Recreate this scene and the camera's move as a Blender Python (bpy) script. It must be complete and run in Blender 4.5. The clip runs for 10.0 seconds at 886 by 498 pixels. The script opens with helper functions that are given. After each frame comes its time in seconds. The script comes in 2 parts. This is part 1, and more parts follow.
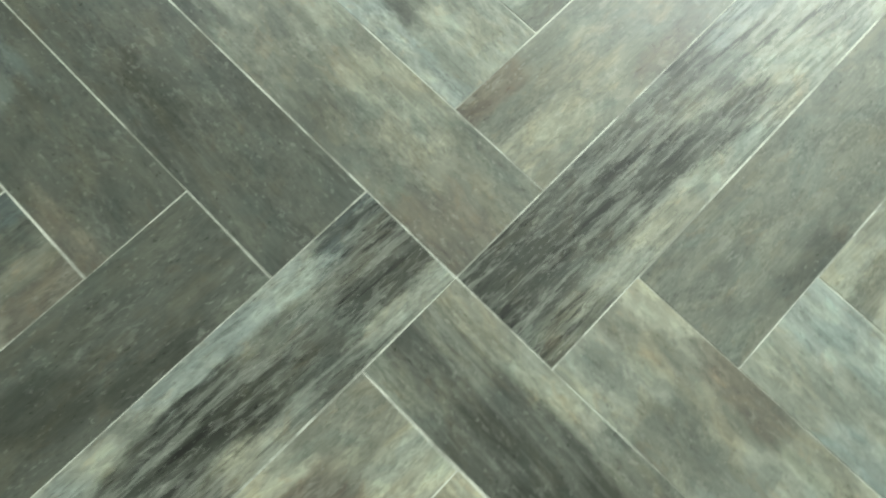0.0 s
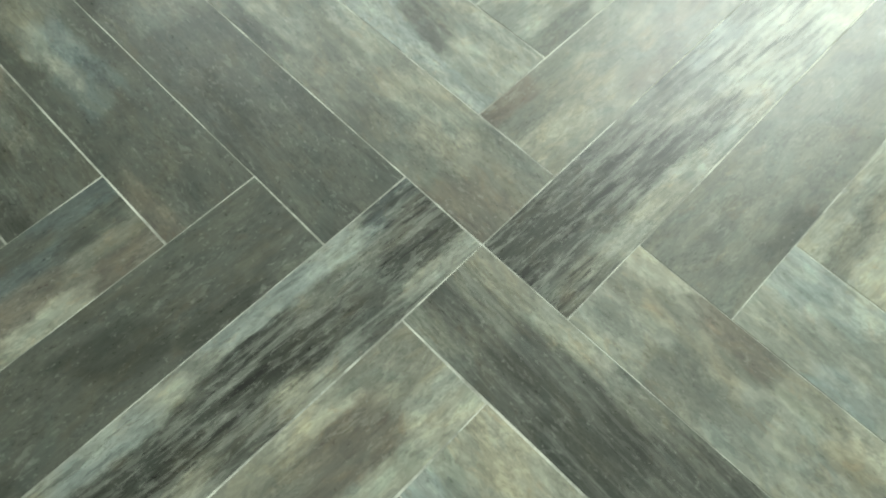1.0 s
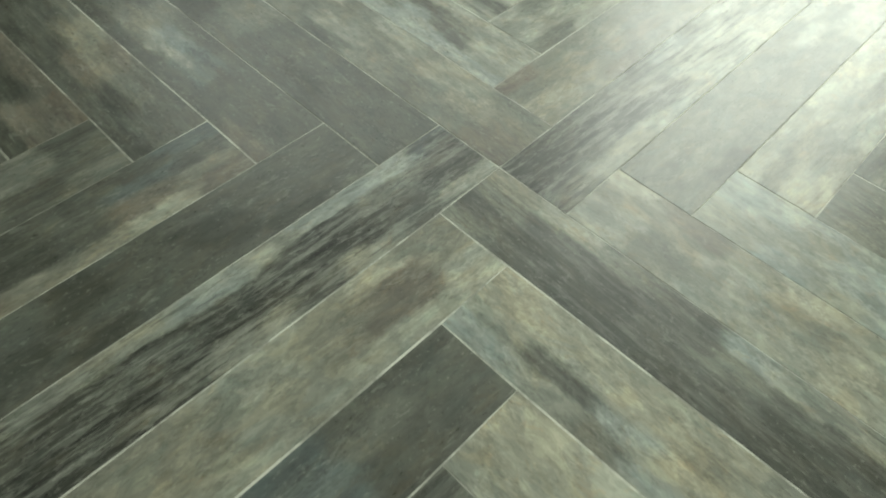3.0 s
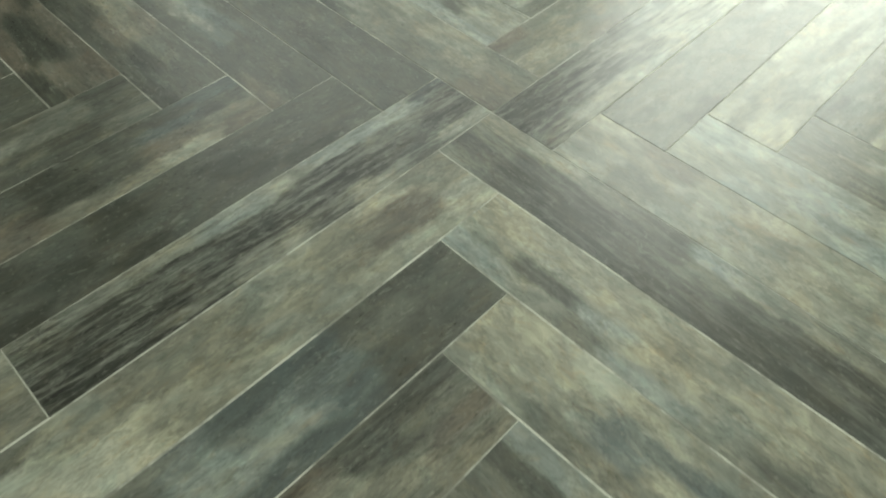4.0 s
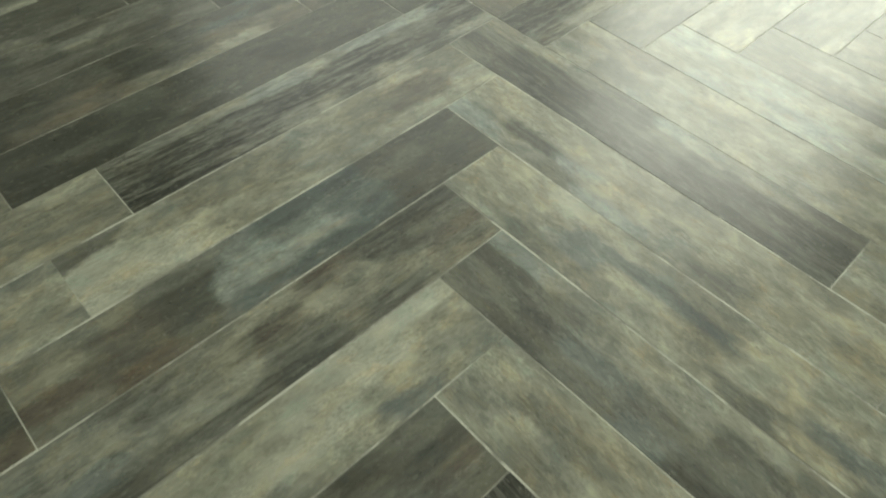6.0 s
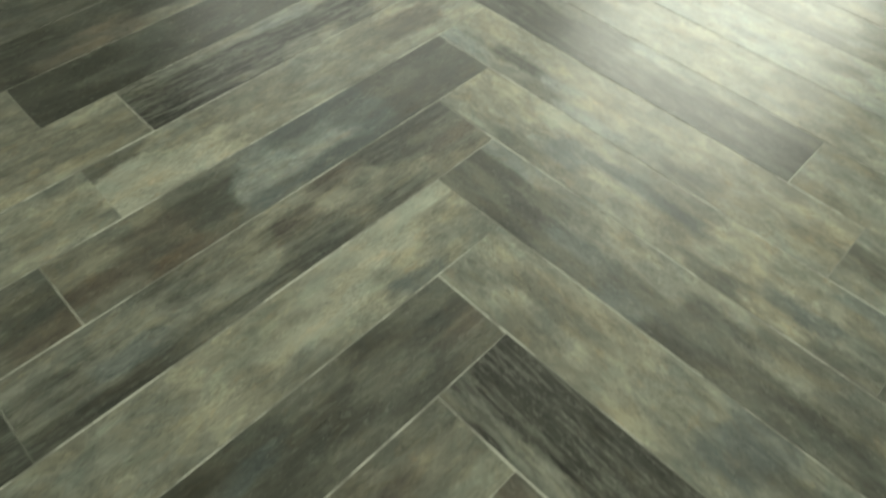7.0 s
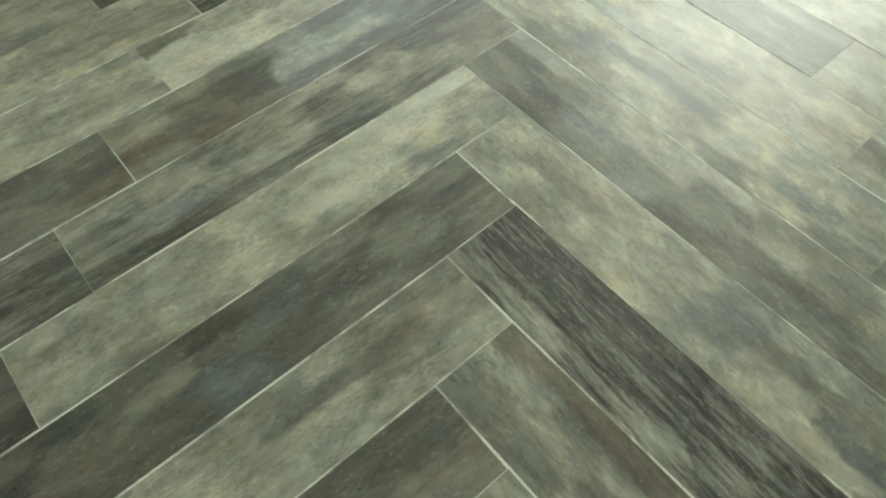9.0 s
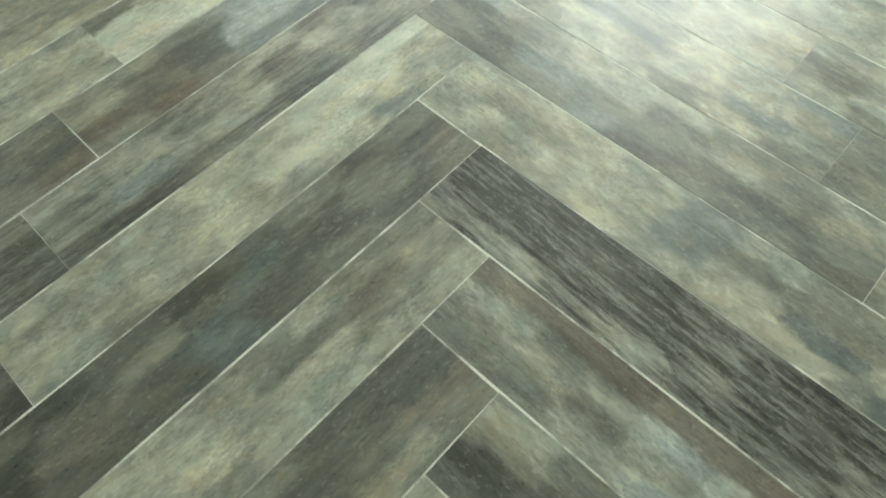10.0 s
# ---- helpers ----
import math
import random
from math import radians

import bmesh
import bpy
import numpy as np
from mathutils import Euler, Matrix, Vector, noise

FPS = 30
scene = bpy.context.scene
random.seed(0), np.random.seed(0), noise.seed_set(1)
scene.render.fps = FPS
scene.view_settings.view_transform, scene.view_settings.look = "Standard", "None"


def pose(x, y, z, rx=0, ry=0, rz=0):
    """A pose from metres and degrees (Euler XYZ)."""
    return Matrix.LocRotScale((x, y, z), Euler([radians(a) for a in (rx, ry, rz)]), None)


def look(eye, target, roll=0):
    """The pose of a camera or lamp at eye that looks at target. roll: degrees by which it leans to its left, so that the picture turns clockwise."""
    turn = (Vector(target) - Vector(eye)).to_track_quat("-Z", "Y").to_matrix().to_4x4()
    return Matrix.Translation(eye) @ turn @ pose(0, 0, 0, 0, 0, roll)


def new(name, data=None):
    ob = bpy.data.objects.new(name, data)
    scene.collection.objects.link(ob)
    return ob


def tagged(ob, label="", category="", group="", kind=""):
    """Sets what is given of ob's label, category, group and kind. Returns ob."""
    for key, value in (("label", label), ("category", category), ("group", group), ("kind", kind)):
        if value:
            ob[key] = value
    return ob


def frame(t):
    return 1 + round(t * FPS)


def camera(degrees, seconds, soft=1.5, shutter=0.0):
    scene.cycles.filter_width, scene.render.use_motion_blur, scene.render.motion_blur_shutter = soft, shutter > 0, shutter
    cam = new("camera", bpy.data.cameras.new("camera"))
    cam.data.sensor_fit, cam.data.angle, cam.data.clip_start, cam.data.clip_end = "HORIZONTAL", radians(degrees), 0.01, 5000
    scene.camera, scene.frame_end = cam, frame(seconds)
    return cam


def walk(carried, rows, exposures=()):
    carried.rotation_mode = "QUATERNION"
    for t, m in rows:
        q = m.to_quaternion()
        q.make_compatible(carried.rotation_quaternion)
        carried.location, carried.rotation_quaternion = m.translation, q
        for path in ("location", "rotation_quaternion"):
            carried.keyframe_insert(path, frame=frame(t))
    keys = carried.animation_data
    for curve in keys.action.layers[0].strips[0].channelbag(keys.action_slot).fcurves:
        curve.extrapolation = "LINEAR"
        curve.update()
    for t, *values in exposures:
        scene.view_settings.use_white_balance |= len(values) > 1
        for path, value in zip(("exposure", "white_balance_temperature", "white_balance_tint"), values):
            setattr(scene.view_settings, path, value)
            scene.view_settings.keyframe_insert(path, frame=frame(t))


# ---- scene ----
cam = camera(65.7, 10.0, soft=2.1, shutter=0.5)
PATH = [
    (0, (0.091, -0.143, 0.791), (-0.22, 0.236, -1.147), 5.4),
    (0.5, (0.143, -0.244, 0.825), (-0.263, 0.219, -1.078), 1.7),
    (1, (0.232, -0.327, 0.853), (-0.336, 0.275, -0.967), 1.6),
    (1.5, (0.3, -0.413, 0.888), (-0.344, 0.32, -0.858), 3.3),
    (2, (0.354, -0.531, 0.9), (-0.3, 0.268, -0.813), 3.4),
    (2.2, (0.379, -0.577, 0.896), (-0.275, 0.252, -0.803), 4.1),
    (3.3, (0.554, -0.741, 0.898), (-0.271, 0.15, -0.691), 2.8),
    (3.5, (0.587, -0.769, 0.903), (-0.221, 0.121, -0.695), 2.9),
    (4, (0.643, -0.839, 0.907), (-0.181, 0.069, -0.673), 2.4),
    (4.5, (0.716, -0.933, 0.909), (-0.061, 0.02, -0.668), 3.5),
    (5, (0.772, -0.984, 0.922), (-0.018, -0.021, -0.643), 3.9),
    (5.5, (0.871, -1.028, 0.923), (0.011, -0.146, -0.653), 3.1),
    (5.7, (0.898, -1.043, 0.927), (0.008, -0.188, -0.647), 1.3),
    (6.8, (1.033, -1.21, 0.928), (0.217, -0.28, -0.643), 4.1),
    (7, (1.054, -1.232, 0.93), (0.235, -0.352, -0.669), 2.4),
    (7.5, (1.107, -1.248, 0.926), (0.311, -0.447, -0.724), 1.1),
    (8, (1.151, -1.255, 0.93), (0.337, -0.485, -0.726), 1.1),
    (8.5, (1.182, -1.269, 0.937), (0.336, -0.588, -0.742), 0.6),
    (9, (1.197, -1.276, 0.937), (0.381, -0.616, -0.765), -1.8),
    (9.5, (1.219, -1.31, 0.933), (0.474, -0.609, -0.786), -2.6),
    (10, (1.225, -1.325, 0.934), (0.53, -0.637, -0.81), -2.5),
]
# The camera's own exposure and white balance drift on the way.
EXPOSED = [(0.0, 0.14, 6250, 2), (1.0, 0.04, 6300, 2), (2.0, -0.14, 6500, 3), (3.5, -0.38, 6650, 3), (5.0, -0.40, 6850, 4), (7.0, -0.46, 7100, 4), (7.5, -0.17, 7000, 4),
           (8.5, 0.05, 6850, 4), (9.0, 0.00, 6800, 4), (10.0, 0.30, 6450, 5)]
walk(cam, [(t, look(eye, target, roll)) for t, eye, target, roll in PATH], EXPOSED)

# ---- light ----
world = bpy.data.worlds.new("sky")
scene.world = world
world.use_nodes = True
wn = world.node_tree.nodes
sky = wn.new("ShaderNodeTexSky")
sky.sky_type = 'NISHITA'
sky.sun_disc = False
sky.sun_elevation, sky.sun_rotation = radians(40), radians(200)
wn["Background"].inputs["Strength"].default_value = 0.1
world.node_tree.links.new(sky.outputs[0], wn["Background"].inputs["Color"])

# The room stands at 45 degrees to the tiles: its own axes are right (r), ahead (f), up (z).
ROOM = pose(0, 0, 0, 0, 0, 45)
R0, R1, F0, F1, HIGH = -2.5, 3.6, -3.6, 2.1, 3.3
# The second opening is an unseen fill, added to brighten the floor at left.
WINDOW_AND_FILL = ((0.75, 2.75, 0.4, 3.1, 165.0), (-1.75, 0.55, 0.95, 2.75, 38.0))     # from, to, sill, head, watts
THICK = 0.2

sun = new("sun", bpy.data.lights.new("sun", 'SUN'))
sun.data.energy, sun.data.angle, sun.data.color = 1.0, radians(10), (1, 0.96, 0.9)
sun.matrix_world = look((0, 0, 5), (0.6, 2.2, 2.2))
# One lamp per opening: daylight in the first, added fill in the second.
for r0, r1, z0, z1, power in WINDOW_AND_FILL:
    daylight_and_fill = new("daylight_and_fill", bpy.data.lights.new("daylight_and_fill", 'AREA'))
    daylight_and_fill.data.shape, daylight_and_fill.data.size, daylight_and_fill.data.size_y = 'RECTANGLE', r1 - r0 - 0.1, z1 - z0 - 0.1
    daylight_and_fill.data.energy, daylight_and_fill.data.color = power, (0.96, 1.0, 0.93)
    daylight_and_fill.matrix_world = ROOM @ look(((r0 + r1) / 2, F1 + 0.06, (z0 + z1) / 2), ((r0 + r1) / 2, 0, (z0 + z1) / 2))


# ---- materials ----
class Nodes:
    """A short hand for node materials."""
    def __init__(self, name):
        self.mat = bpy.data.materials.new(name)
        self.mat.use_nodes = True
        self.tree = self.mat.node_tree
        self.bsdf = self.tree.nodes["Principled BSDF"]

    def add(self, kind, **props):
        n = self.tree.nodes.new(kind)
        for key, value in props.items():
            setattr(n, key, value)
        return n

    def put(self, value, socket):
        if isinstance(value, bpy.types.NodeSocket):
            self.tree.links.new(value, socket)
        else:
            socket.default_value = value

    def math(self, op, a, b=0.0, c=0.0, clamp=False):
        n = self.add("ShaderNodeMath", operation=op, use_clamp=clamp)
        for v, s in zip((a, b, c), n.inputs):
            self.put(v, s)
        return n.outputs[0]

    def vec(self, op, a, b=(0, 0, 0)):
        n = self.add("ShaderNodeVectorMath", operation=op)
        self.put(a, n.inputs[0]), self.put(b, n.inputs[1])
        return n.outputs["Value" if op == 'DOT_PRODUCT' else "Vector"]

    def mix(self, f, a, b, blend='MIX'):
        n = self.add("ShaderNodeMix", data_type='RGBA', blend_type=blend)
        self.put(f, n.inputs[0]), self.put(a, n.inputs[6]), self.put(b, n.inputs[7])
        return n.outputs[2]

    def span(self, v, a, b, c=0.0, d=1.0, smooth=True):
        n = self.add("ShaderNodeMapRange", interpolation_type='SMOOTHSTEP' if smooth else 'LINEAR')
        for x, s in zip((v, a, b, c, d), n.inputs):
            self.put(x, s)
        return n.outputs[0]

    def noise(self, at, scale, detail=4.0, rough=0.55, distort=0.0, color=False):
        n = self.add("ShaderNodeTexNoise")
        self.put(at, n.inputs["Vector"])
        n.inputs["Scale"].default_value, n.inputs["Detail"].default_value = scale, detail
        n.inputs["Roughness"].default_value, n.inputs["Distortion"].default_value = rough, distort
        return n.outputs["Color" if color else "Fac"]

    def attribute(self, name, vector=True):
        n = self.add("ShaderNodeAttribute", attribute_type='OBJECT', attribute_name=name)
        return n.outputs["Color" if vector else "Fac"]


W = 0.1525            # tile and joint, across
LONG = 6 * W          # tile and joint, along
JOINT = 0.0021
STATIONS, BANDS = 8, 4


def tile_material():
    """Stone-look porcelain: tones drift along and across the tile with ragged borders, over it mild clouds, long veins, fine grain and speckle."""
    m = Nodes("stone_look_porcelain")
    coord = m.add("ShaderNodeTexCoord").outputs["Object"]
    seed = m.attribute("seed", False)
    streak = m.attribute("streak", False)
    shift = m.add("ShaderNodeCombineXYZ")
    m.put(m.math('MULTIPLY', seed, 3.7), shift.inputs[0])
    m.put(m.math('MULTIPLY', seed, 1.9), shift.inputs[1])
    m.put(seed, shift.inputs[2])
    # the print's grain runs slightly askew to the edges
    lean = m.add("ShaderNodeCombineXYZ")
    m.put(m.math('MULTIPLY', m.vec('DOT_PRODUCT', coord, (1, 0, 0)), 0.05), lean.inputs[1])
    at = m.vec('ADD', m.vec('ADD', coord, lean.outputs[0]), shift.outputs[0])
    half = (0.5, 0.5, 0.5)
    # borders of the tone fields: a slow waver and a ragged edge
    slow = m.vec('MULTIPLY', m.vec('SUBTRACT', m.noise(m.vec('MULTIPLY', at, (7, 16, 1)), 1.0, 2, 0.5, 0.3, True), half), (0.16, 0.05, 0))
    torn = m.vec('MULTIPLY', m.vec('SUBTRACT', m.noise(m.vec('MULTIPLY', at, (38, 60, 3)), 1.0, 5, 0.70, 0.3, True), half), (0.060, 0.026, 0))
    own = m.add("ShaderNodeSeparateXYZ")
    m.put(m.vec('ADD', coord, m.vec('ADD', slow, torn)), own.inputs[0])
    along = m.math('MULTIPLY', own.outputs[0], 1 / LONG)
    across = m.math('MULTIPLY', own.outputs[1], 1 / W)
    rows = []
    for b in range(BANDS):
        tone = m.attribute("tone_%d_0" % b)
        for s in range(1, STATIONS):
            c = s / STATIONS
            tone = m.mix(m.span(along, c - 0.028, c + 0.028), tone, m.attribute("tone_%d_%d" % (b, s)))
        rows.append(tone)
    tone = rows[0]
    for b in range(1, BANDS):
        tone = m.mix(m.span(across, b / BANDS - 0.055, b / BANDS + 0.055), tone, rows[b])
    body = m.add("ShaderNodeSeparateColor")
    m.put(tone, body.inputs[0])
    strong = m.math('MULTIPLY', m.math('POWER', streak, 1.5), m.span(body.outputs[1], 0.26, 0.12, 0.5, 1.0))
    # mild clouds and patches with ragged edges, stretched a little along the tile
    ragged = m.vec('ADD', at, m.vec('MULTIPLY', torn, (0.3, 0.35, 0)))
    lively = m.math('MULTIPLY', m.span(body.outputs[1], 0.06, 0.20, 0.65, 1.0), m.span(body.outputs[1], 0.27, 0.37, 1.0, 0.4))
    cloud = m.noise(m.vec('MULTIPLY', at, (8, 19, 1)), 1.0, 4, 0.5, 0.5)
    tone = m.mix(1.0, tone, m.span(cloud, 0.30, 0.70, 0.82, 1.20, False), 'MULTIPLY')
    patch = m.noise(m.vec('MULTIPLY', ragged, (13, 25, 1)), 1.0, 3, 0.55, 0.4)
    tone = m.mix(m.math('MULTIPLY', lively, m.span(patch, 0.54, 0.575, 0, 0.65)), tone, m.mix(1.0, tone, (1.30, 1.28, 1.21, 1), 'MULTIPLY'))
    tone = m.mix(m.math('MULTIPLY', lively, m.span(patch, 0.46, 0.425, 0, 0.65)), tone, m.mix(1.0, tone, (0.72, 0.75, 0.77, 1), 'MULTIPLY'))
    patch_2 = m.noise(m.vec('MULTIPLY', ragged, (30, 56, 7)), 1.0, 3, 0.55, 0.4)
    tone = m.mix(m.math('MULTIPLY', lively, m.span(patch_2, 0.55, 0.59, 0, 0.45)), tone, m.mix(1.0, tone, (1.32, 1.32, 1.30, 1), 'MULTIPLY'))
    tone = m.mix(m.math('MULTIPLY', lively, m.span(patch_2, 0.44, 0.40, 0, 0.45)), tone, m.mix(1.0, tone, (0.74, 0.74, 0.72, 1), 'MULTIPLY'))
    # rusty, tan and blue-green stains
    drift = m.noise(m.vec('MULTIPLY', ragged, (11, 20, 2)), 1.0, 3, 0.55, 0.8)
    tone = m.mix(m.span(drift, 0.54, 0.63, 0, 0.40), tone, m.mix(1.0, tone, (1.14, 1.02, 0.87, 1), 'MULTIPLY'))
    tone = m.mix(m.span(drift, 0.46, 0.37, 0, 0.40), tone, m.mix(1.0, tone, (0.88, 1.01, 1.06, 1), 'MULTIPLY'))
    rust = m.noise(m.vec('MULTIPLY', ragged, (26, 44, 9)), 1.0, 3, 0.6, 0.5)
    tone = m.mix(m.span(rust, 0.60, 0.67, 0, 0.28), tone, m.mix(1.0, tone, (1.20, 0.93, 0.74, 1), 'MULTIPLY'))
    # granular speckle, coarser in places, and small pale and dark smears in clumps
    mottle = m.noise(m.vec('MULTIPLY', at, (100, 220, 1)), 1.0, 3, 0.62, 0.6)
    rough = m.span(m.noise(m.vec('MULTIPLY', ragged, (12, 24, 8)), 1.0, 3, 0.5, 0.5), 0.42, 0.60, 0.04, 0.18)
    tone = m.mix(1.0, tone, m.math('ADD', 1.0, m.math('MULTIPLY', m.span(mottle, 0.38, 0.62, -1, 1, False), rough)), 'MULTIPLY')
    clump = m.span(m.noise(m.vec('MULTIPLY', at, (9, 17, 11)), 1.0, 3, 0.55, 0.4), 0.48, 0.62)
    smear = m.noise(m.vec('MULTIPLY', ragged, (36, 96, 12)), 1.0, 4, 0.62, 0.6)
    tone = m.mix(m.math('MULTIPLY', m.span(smear, 0.57, 0.62), m.math('MULTIPLY', clump, m.span(body.outputs[1], 0.12, 0.3, 0.45, 0.2))), tone, m.mix(0.45, m.mix(1.0, tone, (1.5, 1.5, 1.47, 1), 'MULTIPLY'), (0.30, 0.31, 0.28, 1)))
    tone = m.mix(m.math('MULTIPLY', m.span(smear, 0.41, 0.36), m.math('MULTIPLY', lively, 0.3)), tone, m.mix(1.0, tone, (0.52, 0.52, 0.50, 1), 'MULTIPLY'))
    # veins along the length, bent a little
    bend = m.vec('MULTIPLY', m.vec('SUBTRACT', m.noise(m.vec('MULTIPLY', at, (12, 30, 1)), 1.0, 2, 0.5, 0, True), half), (0.06, 0.006, 0))
    bent = m.vec('ADD', at, bend)
    vein = m.noise(m.vec('MULTIPLY', bent, (6.5, 56, 1)), 1.0, 6, 0.66, 0.0)
    gathered = m.math('MULTIPLY', strong, m.span(m.noise(m.vec('MULTIPLY', bent, (5, 20, 17)), 1.0, 3, 0.6), 0.42, 0.56, 0.3, 1.0))
    dark = m.math('MULTIPLY', m.span(vein, 0.47, 0.44), m.math('MULTIPLY', gathered, 0.78))
    light = m.math('MULTIPLY', m.span(vein, 0.54, 0.57), m.math('MULTIPLY', gathered, 0.70))
    tone = m.mix(dark, tone, m.mix(1.0, tone, (0.47, 0.47, 0.43, 1), 'MULTIPLY'))
    tone = m.mix(light, tone, m.mix(0.45, m.mix(1.0, tone, (1.6, 1.6, 1.55, 1), 'MULTIPLY'), (0.26, 0.27, 0.24, 1)))
    # thin splits along the veins, and softer pale laminations between them
    split = m.noise(m.vec('MULTIPLY', bent, (9, 105, 4)), 1.0, 4, 0.62, 0.0)
    cluster = m.span(m.noise(m.vec('MULTIPLY', at, (7, 18, 3)), 1.0, 3, 0.6), 0.40, 0.56)
    splits = m.math('MULTIPLY', m.math('MULTIPLY', m.span(split, 0.450, 0.428), cluster), m.math('ADD', 0.05, m.math('MULTIPLY', strong, 0.9)), clamp=True)
    tone = m.mix(splits, tone, m.mix(1.0, tone, (0.18, 0.18, 0.17, 1), 'MULTIPLY'))
    pale = m.math('MULTIPLY', m.span(split, 0.555, 0.595), m.math('ADD', 0.04, m.math('MULTIPLY', strong, 0.5)), clamp=True)
    tone = m.mix(pale, tone, m.mix(0.5, tone, (0.34, 0.35, 0.31, 1)))
    flake = m.noise(m.vec('MULTIPLY', bent, (34, 130, 4)), 1.0, 4, 0.64, 0.6)
    tone = m.mix(m.math('MULTIPLY', m.span(flake, 0.54, 0.62), m.math('MULTIPLY', strong, 0.32)), tone, m.mix(0.6, tone, (0.36, 0.37, 0.33, 1)))
    tone = m.mix(m.math('MULTIPLY', m.span(flake, 0.46, 0.38), m.math('MULTIPLY', strong, 0.36)), tone, m.mix(1.0, tone, (0.45, 0.45, 0.45, 1), 'MULTIPLY'))
    # a few hairlines
    where = m.span(m.noise(m.vec('MULTIPLY', at, (8, 16, 3)), 1.0, 3), 0.46, 0.58)
    crack = m.noise(m.vec('MULTIPLY', bent, (8, 46, 5)), 1.0, 4, 0.6, 0.2)
    ridge = m.math('ABSOLUTE', m.math('SUBTRACT', crack, 0.5))
    crackle = m.math('MULTIPLY', m.math('MULTIPLY', m.span(ridge, 0.016, 0.004), where), m.math('ADD', 0.10, m.math('MULTIPLY', strong, 0.7)), clamp=True)
    tone = m.mix(crackle, tone, m.mix(1.0, tone, (0.36, 0.36, 0.35, 1), 'MULTIPLY'))
    # combed grain in places, and pale flecks
    grain = m.noise(m.vec('MULTIPLY', at, (22, 380, 1)), 1.0, 2, 0.5)
    combed = m.span(m.noise(m.vec('MULTIPLY', at, (6, 12, 13)), 1.0, 2, 0.5), 0.48, 0.62, 0.01, 0.10)
    tone = m.mix(1.0, tone, m.math('ADD', 1.0, m.math('MULTIPLY', m.span(grain, 0.35, 0.65, -1, 1, False), combed)), 'MULTIPLY')
    fleck = m.noise(m.vec('MULTIPLY', at, (110, 170, 6)), 1.0, 2, 0.6)
    tone = m.mix(m.span(fleck, 0.62, 0.72, 0, 0.18), tone, (0.42, 0.43, 0.38, 1))
    m.put(tone, m.bsdf.inputs["Base Color"])
    m.put(m.span(mottle, 0.3, 0.7, 0.27, 0.35, False), m.bsdf.inputs["Roughness"])
    m.bsdf.inputs["Specular IOR Level"].default_value = 0.5
    bump = m.add("ShaderNodeBump")
    bump.inputs["Strength"].default_value, bump.inputs["Distance"].default_value = 0.25, 0.0012
    m.put(m.math('ADD', m.math('MULTIPLY', vein, 0.6), m.math('ADD', m.math('MULTIPLY', grain, 0.25), m.math('MULTIPLY', mottle, 0.4))), bump.inputs["Height"])
    m.put(bump.outputs[0], m.bsdf.inputs["Normal"])
    return m.mat


def grout_material():
    m = Nodes("pale_cement_grout")
    at = m.add("ShaderNodeTexCoord").outputs["Object"]
    soil = m.noise(at, 7, 5, 0.65)
    fine = m.noise(at, 900, 2)
    tone = m.mix(m.span(soil, 0.42, 0.58), (0.24, 0.245, 0.21, 1), (0.60, 0.61, 0.54, 1))
    tone = m.mix(1.0, tone, m.span(fine, 0.3, 0.7, 0.85, 1.1, False), 'MULTIPLY')
    m.put(tone, m.bsdf.inputs["Base Color"])
    m.bsdf.inputs["Roughness"].default_value = 0.6
    bump = m.add("ShaderNodeBump")
    bump.inputs["Strength"].default_value, bump.inputs["Distance"].default_value = 0.4, 0.0005
    m.put(fine, bump.inputs["Height"])
    m.put(bump.outputs[0], m.bsdf.inputs["Normal"])
    return m.mat


def paint_material(name, color):
    m = Nodes(name)
    at = m.add("ShaderNodeTexCoord").outputs["Object"]
    wear = m.noise(at, 1.3, 5)
    tone = m.mix(m.span(wear, 0.3, 0.7), tuple(0.93 * c for c in color) + (1,), color + (1,))
    m.put(tone, m.bsdf.inputs["Base Color"])
    m.bsdf.inputs["Roughness"].default_value = 0.7
    bump = m.add("ShaderNodeBump")
    bump.inputs["Strength"].default_value, bump.inputs["Distance"].default_value = 0.15, 0.001
    m.put(m.noise(at, 260, 3), bump.inputs["Height"])
    m.put(bump.outputs[0], m.bsdf.inputs["Normal"])
    return m.mat


TILE = tile_material()
GROUT = grout_material()
WALL = paint_material("matt_wall_paint", (0.62, 0.62, 0.58))
CEILING = paint_material("ceiling_paint", (0.78, 0.78, 0.75))
FRAME = paint_material("white_frame_paint", (0.78, 0.78, 0.76))
glass = Nodes("window_glass")
glass.bsdf.inputs["Transmission Weight"].default_value, glass.bsdf.inputs["Roughness"].default_value = 1.0, 0.0
GLASS = glass.mat


# ---- large structure ----
def mesh_of(name, bm, material):
    me = bpy.data.meshes.new(name)
    bm.normal_update()
    bm.to_mesh(me)
    bm.free()
    me.materials.append(material)
    return me


def box(bm, lo, hi):
    made = bmesh.ops.create_cube(bm, size=1.0)["verts"]
    for v in made:
        v.co = Vector([lo[i] + (v.co[i] + 0.5) * (hi[i] - lo[i]) for i in range(3)])


def structure(name, boxes, material, label, category):
    bm = bmesh.new()
    for lo, hi in boxes:
        box(bm, lo, hi)
    ob = new(name, mesh_of(name, bm, material))
    ob.matrix_world = ROOM
    return tagged(ob, label, category, kind="structure")


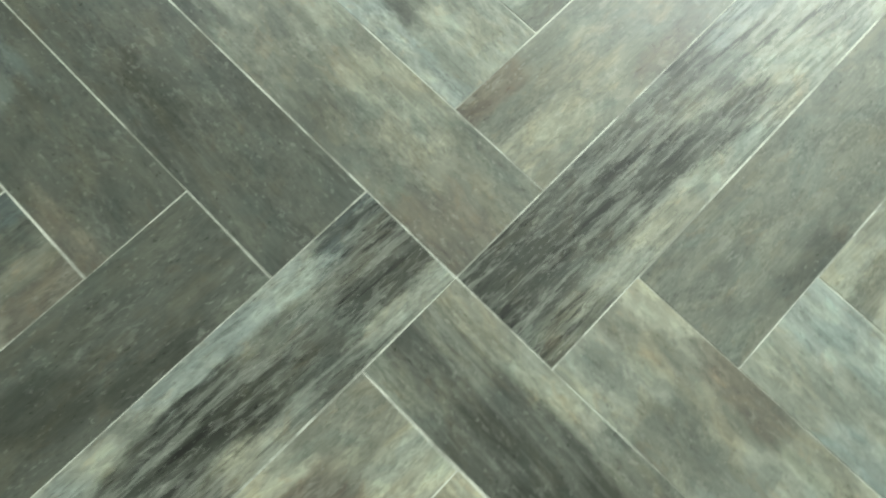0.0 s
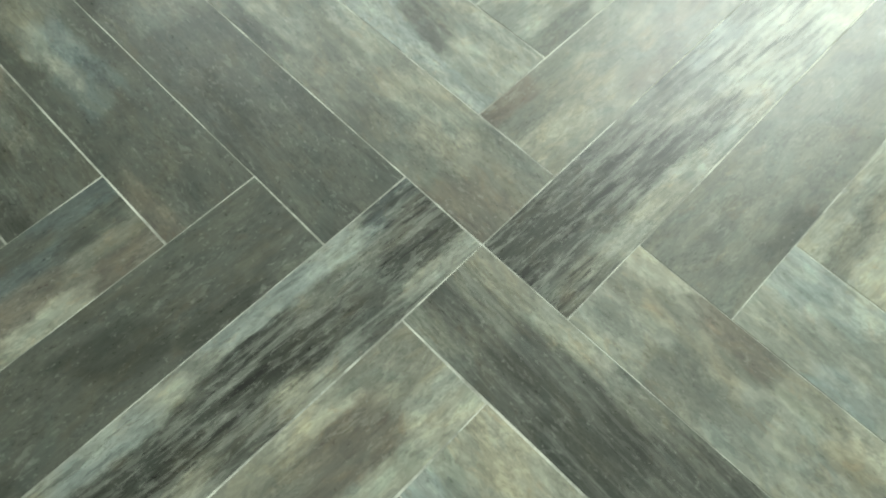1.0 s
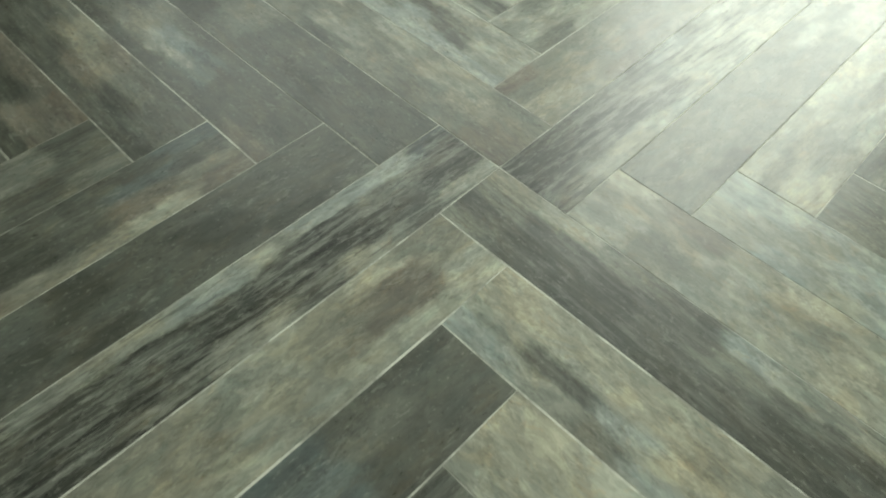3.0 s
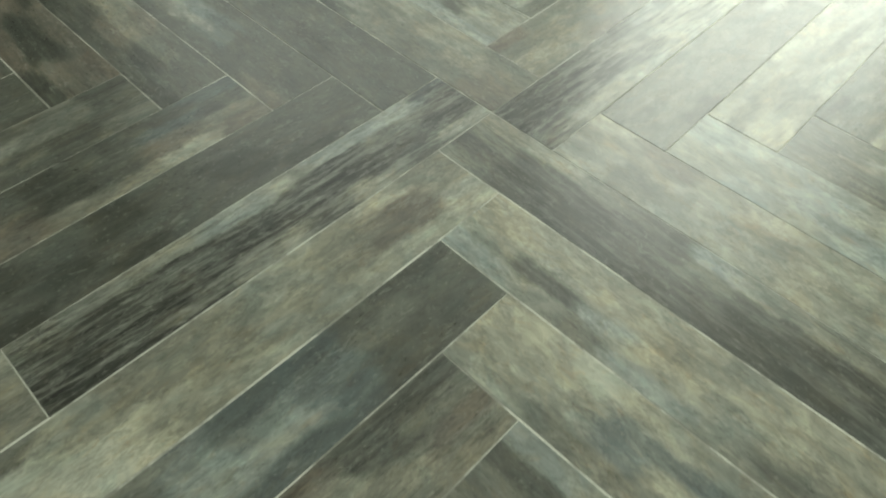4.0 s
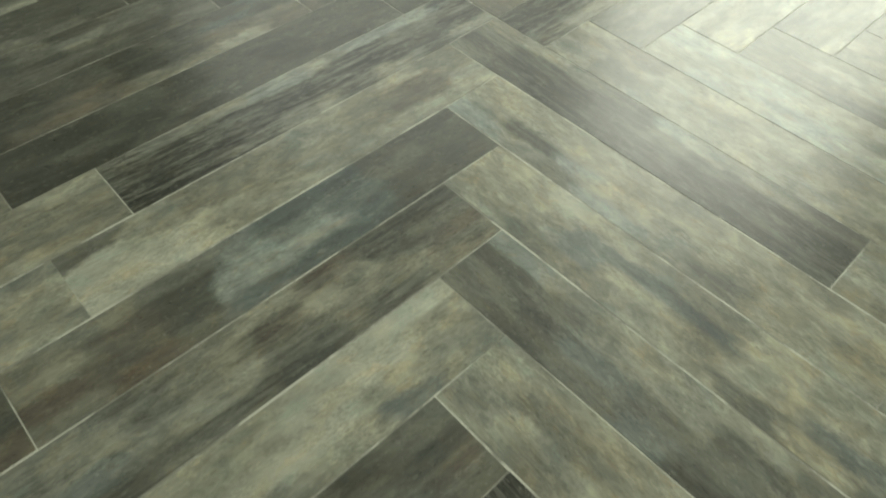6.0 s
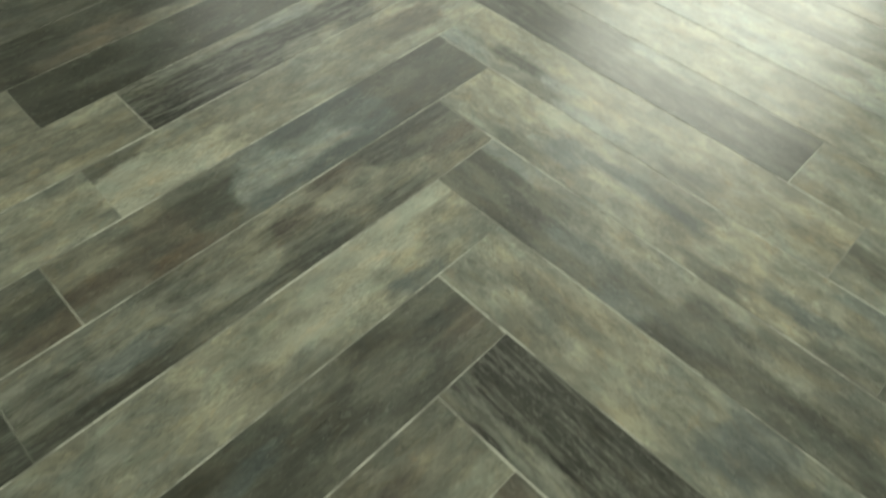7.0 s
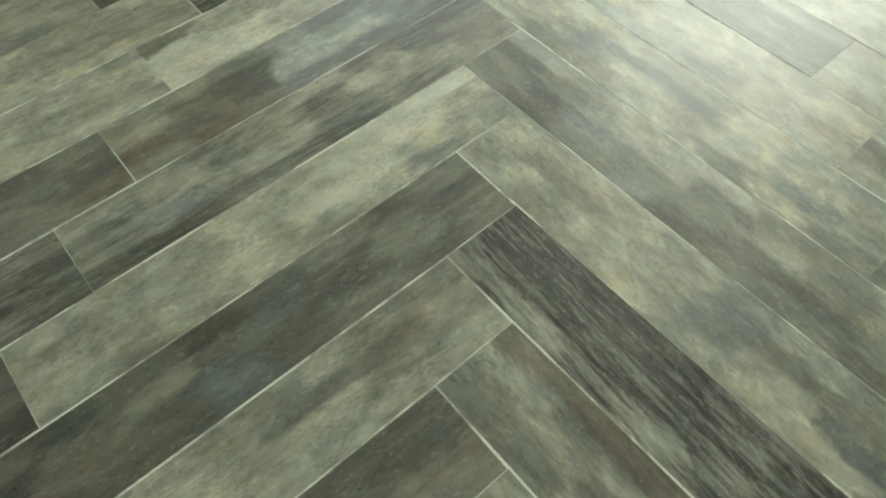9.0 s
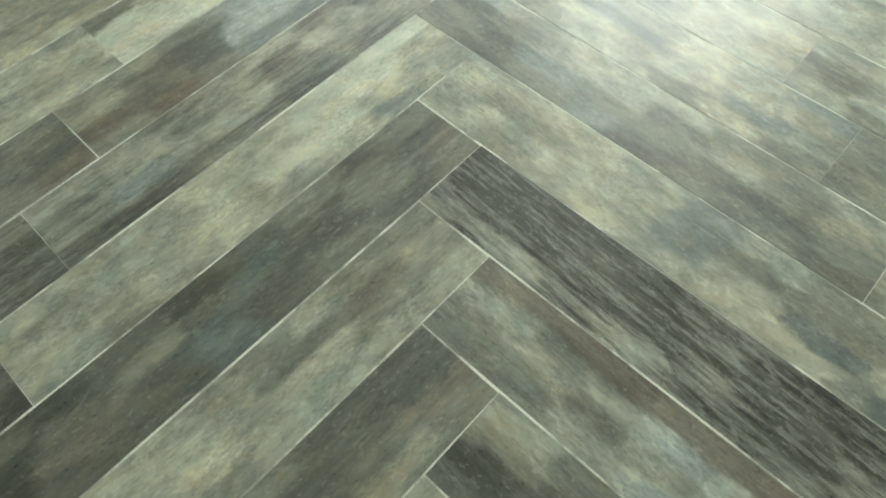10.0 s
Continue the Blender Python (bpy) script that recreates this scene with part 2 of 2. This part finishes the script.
T = THICK
plain = "plain pale matt painted wall closing the room"
(a0, a1, az0, az1, _), (b0, b1, bz0, bz1, _) = WINDOW_AND_FILL
structure("wall_north", [((R0, F1, 0), (b0, F1 + T, HIGH)), ((b1, F1, 0), (a0, F1 + T, HIGH)), ((a1, F1, 0), (R1, F1 + T, HIGH)),
                         ((a0, F1, 0), (a1, F1 + T, az0)), ((a0, F1, az1), (a1, F1 + T, HIGH)),
                         ((b0, F1, 0), (b1, F1 + T, bz0)), ((b0, F1, bz1), (b1, F1 + T, HIGH))],
          WALL, "pale matt painted wall with a window opening and an added opening for fill light", "wall")
structure("wall_south", [((R0, F0 - T, 0), (R1, F0, HIGH))], WALL, plain, "wall")
structure("wall_west", [((R0 - T, F0 - T, 0), (R0, F1 + T, HIGH))], WALL, plain, "wall")
structure("wall_east", [((R1, F0 - T, 0), (R1 + T, F1 + T, HIGH))], WALL, plain, "wall")
structure("ceiling", [((R0 - T, F0 - T, HIGH), (R1 + T, F1 + T, HIGH + 0.15))], CEILING, "plain white painted ceiling over the tiled floor", "ceiling")
ground = structure("ground", [((-60, -60, -0.5), (60, 60, -0.2))], GROUT, "plain pale ground outside the room", "ground")

# Number 2 only frames the added fill light.
for number, (r0, r1, z0, z1, _) in enumerate(WINDOW_AND_FILL, 1):
    window = tagged(new("window_%d" % number), "unseen white framed opening with one clear glass pane, the second added for fill light", "window", kind="structure")
    window.matrix_world = ROOM @ pose(r0, F1 + 0.1, z0)
    ww, wh = r1 - r0, z1 - z0
    bm = bmesh.new()
    for lo, hi in (((0, 0, 0), (0.05, 0.06, wh)), ((ww - 0.05, 0, 0), (ww, 0.06, wh)), ((0.05, 0, 0), (ww - 0.05, 0.06, 0.05)), ((0.05, 0, wh - 0.05), (ww - 0.05, 0.06, wh))):
        box(bm, lo, hi)
    ob = new("window_frame", mesh_of("window_frame", bm, FRAME))
    ob.parent = window
    bm = bmesh.new()
    box(bm, (0.05, 0.025, 0.05), (ww - 0.05, 0.031, wh - 0.05))
    ob = new("pane", mesh_of("pane", bm, GLASS))
    ob.parent, ob.visible_shadow = window, False

# ---- floor ----
floor = structure("floor", [((R0 - T, F0 - T, -0.2), (R1 + T, F1 + T, -0.0004))], GROUT,
                  "grey stone-look porcelain plank tiles in four-way herringbone with pale grout", "floor")
floor.matrix_world = Matrix()
floor.data.transform(ROOM)

# Tones of the printed stone, by letter.
TONES = dict(
    k=(0.043, 0.047, 0.037), d=(0.076, 0.081, 0.067), g=(0.130, 0.136, 0.112), s=(0.222, 0.232, 0.194), o=(0.178, 0.179, 0.143),
    t=(0.280, 0.280, 0.222), p=(0.380, 0.390, 0.320), b=(0.088, 0.105, 0.100), l=(0.238, 0.264, 0.240), n=(0.124, 0.116, 0.093), r=(0.108, 0.096, 0.075),
    c=(0.150, 0.170, 0.158))

# Each known tile: quadrant, row, how far out; its tones from the herringbone's seam outwards, in bands across; how veined it is.
# Left-hand tiles and some outer ends also carry sheen and light falloff as tone.
PRINTS_AND_SHEEN = {
    ("D", -1, 0): ("bllslsgg/dgkdkdkd/kdkdkdkk/sdsdsgdk", 0.95), ("D", 0, 0): ("otosoosg/onosootp/snosotpp/tsssttpp", 0.2),
    ("D", 1, 0): ("ddbbcgoo/dgbcldno/ddblldnr/ddbbcgro", 0.15), ("D", 2, 0): ("ddntogss/gdtnogsg/noogsscg/oogdggdd", 0.55),
    ("D", 3, 0): ("pppttsos/tppttsso/stppttss/sctstsos", 0.12), ("D", 4, 0): ("gdgdkdkd/dgdbdgdk/ngddbdnk/gdgdbddd", 0.2),
    ("D", 5, 0): ("gosossss/ongsssls/ootstsss/tssssssg", 0.2), ("D", 6, 0): ("ddgdgddd/dddgggdd/ngdgddgd/googdddd", 0.25),
    ("D", 7, 0): ("sssgg/ssogg/ssogg", 0.3),
    ("D", -2, 0): ("ddddkdkk/ddkdkdkk/ddkddkdk/dkddkdkk", 0.15), ("D", -3, 0): ("bddkdkkd/dbdkdkkd/ondkndkd/ntoonnkn", 0.3),
    ("D", -4, 0): ("dgdgddkd/dgsgddgd/ddgddkdd/gddddgdd", 0.4), ("D", -5, 0): ("ddgdd/ddddg/dgddd", 0.3),
    ("D", -1, 1): ("totto/ootos/otsto", 0.5), ("D", 0, 1): ("sstss/tssts/stsss", 0.3), ("D", 1, 1): ("gdngd/dgndg/ngdgd", 0.2),
    ("D", 2, 1): ("gdgsg/dkdgd/dgdkd", 0.7), ("D", 3, 1): ("kkdkd/dkkdd/kdkkd", 0.4), ("D", -2, 1): ("ooggo/oogog/ogogg", 0.3),
    ("R", -1, 0): ("gdkkdkkd/dkkddkdk/gdkdgdkk/osgdlsgd", 0.5), ("R", 0, 0): ("sgsstsos/sgsstoos/oosotoot/tnottoos", 0.08),
    ("R", 1, 0): ("slslslss/ssllslss/lslsglss/llssslss", 0.4), ("R", 2, 0): ("ggdgsggs/gggsggsg/gssgsggs/ggsgssgs", 0.3),
    ("R", -2, 0): ("lsglsgts/sdltsoto/tstotttt/ttttstot", 0.4), ("R", -3, 0): ("sgostgtg/tsctotcs/ttccbtto/tptsottc", 0.25),
    ("R", -4, 0): ("gdgcdggd/gdcgggdg/dgssgsgo/lstssogs", 0.35), ("R", -5, 0): ("sottsttb/sstscsbt/totscggo/sttscsgg", 0.15),
    ("R", -6, 0): ("gsdsdgdg/dkgkdkgd/kkdkkdkd/kkkkdkkd", 0.95), ("R", -7, 0): ("ggslsddd/gsgsldkd/sgslnkkd/nrrnrkkd", 0.35),
    ("R", -8, 0): ("dkddbkdd/kddddddk/gdkdbddl/sgdkdddd", 0.3),
    ("R", -1, 1): ("ossso/ssoss/ossos", 0.2), ("R", -2, 1): ("sgsgs/gsggs/ssgsg", 0.4), ("R", -3, 1): ("gdggs/ggdgg/gsggd", 0.4),
    ("R", -4, 1): ("goggo/oggog/googg", 0.4), ("R", -5, 1): ("ddgdd/dgddd/ddgdd", 0.3), ("R", 0, 1): ("sssss/sossl/sssos", 0.2),
    ("U", 0, 0): ("ngggdggg/noggsggd/ooogggsg/goosgsog", 0.2), ("U", -1, 0): ("dddddkdd/ddkdgkdd/ddddgdkd/ddddgddd", 0.2),
    ("U", -2, 0): ("nddddkdd/ddbsgddn/ddbcgddd/ddddgddd", 0.15), ("U", -3, 0): ("kdddkddk/dknddkdd/dgoodkdd/ddnogddd", 0.3),
    ("U", -4, 0): ("krrnk/nkrdd/rnkdk", 0.3), ("U", -5, 0): ("dkdgd/kddkd/ddkdd", 0.3),
    ("U", 1, 0): ("lllllsss/sdlgsgsg/sgdssgss/sssssgss", 0.55), ("U", 2, 0): ("sgsgsgsg/dsdsgsgs/sdssgssg/sgssgsss", 0.75),
    ("U", 3, 0): ("sgsss/ssgss/sssgs", 0.3),
    ("V", 0, 0): ("kdddcgss/kkdggsgs/dgkdsgss/gsssssts", 0.95), ("V", -1, 0): ("rgoggclc/googgglg/oogngsss/oongosss", 0.2),
    ("V", -2, 0): ("sgsss/ssgsg/gssss", 0.4), ("V", 1, 0): ("ggggggss/gggggsgs/ggggggss/gdggggss", 0.08),
    ("V", 2, 0): ("sstttsss/gossssss/sgsggsss/tosssgss", 0.45), ("V", 3, 0): ("dggggsss/ggdgssgs/gggsgsss/sgssssss", 0.3),
}


def tile_mesh(name, outline):
    """A tile of 10 mm with softened upper edges, its top at z = 0; outline is convex and runs anticlockwise."""
    soft, rings, n = 0.0004, [], len(outline)
    for inset, z in ((0, -0.010), (0, -soft), (soft * 1.3, 0)):
        ring = []
        for i in range(n):
            p = Vector(outline[i])
            a, b = (p - Vector(outline[i - 1])).normalized(), (Vector(outline[(i + 1) % n]) - p).normalized()
            inner = Vector((-a.y - b.y, a.x + b.x))
            inner = inner / max(0.2, inner.dot(Vector((-a.y, a.x)))) if inner.length > 1e-6 else inner
            q = p + inner * inset
            ring.append((q.x, q.y, z))
        rings.append(ring)
    verts = [v for ring in rings for v in ring]
    faces = [tuple(range(n - 1, -1, -1)), tuple(range(2 * n, 3 * n))]
    for k in range(2):
        faces += [(k * n + i, k * n + (i + 1) % n, (k + 1) * n + (i + 1) % n, (k + 1) * n + i) for i in range(n)]
    me = bpy.data.meshes.new(name)
    me.from_pydata(verts, [], faces)
    me.materials.append(TILE)
    return me


def clipped(outline, m):
    """The outline, in the tile's own plane, cut back to the room."""
    inverse = ROOM.inverted() @ m
    pts = [(Vector(p), inverse @ Vector((*p, 0))) for p in outline]
    for axis, limit, sign in ((0, R0, 1), (0, R1, -1), (1, F0, 1), (1, F1, -1)):
        kept = []
        for i in range(len(pts)):
            (p, a), (q, b) = pts[i - 1], pts[i]
            da, db = sign * (a[axis] - limit), sign * (b[axis] - limit)
            if (da > 0) != (db > 0):
                f = da / (da - db)
                kept.append((p.lerp(q, f), a.lerp(b, f)))
            if db > 0:
                kept.append((q, b))
        pts = kept
        if not pts:
            return []
    out = []
    for p, _ in pts:
        if not out or (p - out[-1]).length > 0.004:
            out.append(p)
    if len(out) > 2 and (out[0] - out[-1]).length < 0.004:
        out.pop()
    return [tuple(p) for p in out] if len(out) > 2 else []


J = JOINT / 2
WHOLE = [(J, J), (LONG - J, J), (LONG - J, W - J), (J, W - J)]
whole_mesh = tile_mesh("tile", WHOLE)
rng = random.Random(7)
SKEW_D, SKEW_R = 0.0085, 0.0065     # the courses are not laid quite square


def tile_pose(quadrant, row, out):
    """Own x runs along the tile from the seam outwards, own y across it; and whether own y runs against the row's count."""
    if quadrant == "D":
        return pose(row * W - out * LONG * SKEW_D, -abs(row + 1) * W - out * (LONG - 0.0012) - 0.002, 0, 0, 0, -90 - math.degrees(SKEW_D)), False
    if quadrant == "R":
        return pose(abs(row + 1) * W + out * (LONG - 0.0012), row * W - 0.002 + out * LONG * SKEW_R, 0, 0, 0, math.degrees(SKEW_R)), False
    if quadrant == "V":
        return pose((row + 1) * W, abs(row) * W + out * LONG - 0.002, 0, 0, 0, 90), True
    return pose(-abs(row) * W - out * LONG, (row + 1) * W - 0.002, 0, 0, 0, 180), True


FAMILIES = ("dgdgd/ddggd/gdddg", "goggo/oggog/googg", "sgsgs/gsssg/ssgsg", "ddbbd/bdgdb/ddbdd", "ottoo/tosot/ootgo", "nnogd/onndg/gnond")


def lay_tile(quadrant, row, out):
    m, against = tile_pose(quadrant, row, out)
    outline = clipped(WHOLE, m)
    if not outline:
        return
    uncut = len(outline) == 4 and all(min(math.dist(p, q) for q in WHOLE) < 0.001 for p in outline)
    tile = new("tile", whole_mesh if uncut else tile_mesh("cut_tile", outline))
    tile.parent = floor
    # laid by hand: a hair's breadth up or down
    tile.matrix_world = pose(rng.uniform(-0.0005, 0.0005), rng.uniform(-0.0005, 0.0005), rng.uniform(-0.0002, 0.0002)) @ m
    spare = (rng.choice(FAMILIES), rng.choice((0.1, 0.3, 0.4, 0.6)))
    print_, streak = PRINTS_AND_SHEEN.get((quadrant, row, out), spare)
    bands = print_.split("/")
    bands = bands[::-1] if against else bands
    for b in range(BANDS):
        band = bands[round(b * (len(bands) - 1) / (BANDS - 1))]
        for s in range(STATIONS):
            tile["tone_%d_%d" % (b, s)] = TONES[band[round(s * (len(band) - 1) / (STATIONS - 1))]]
    tile["streak"], tile["seed"] = float(streak), rng.uniform(0, 40)


for quadrant in "DRUV":
    for row in range(-26, 27):
        for out in range(0, 5):
            lay_tile(quadrant, row, out)
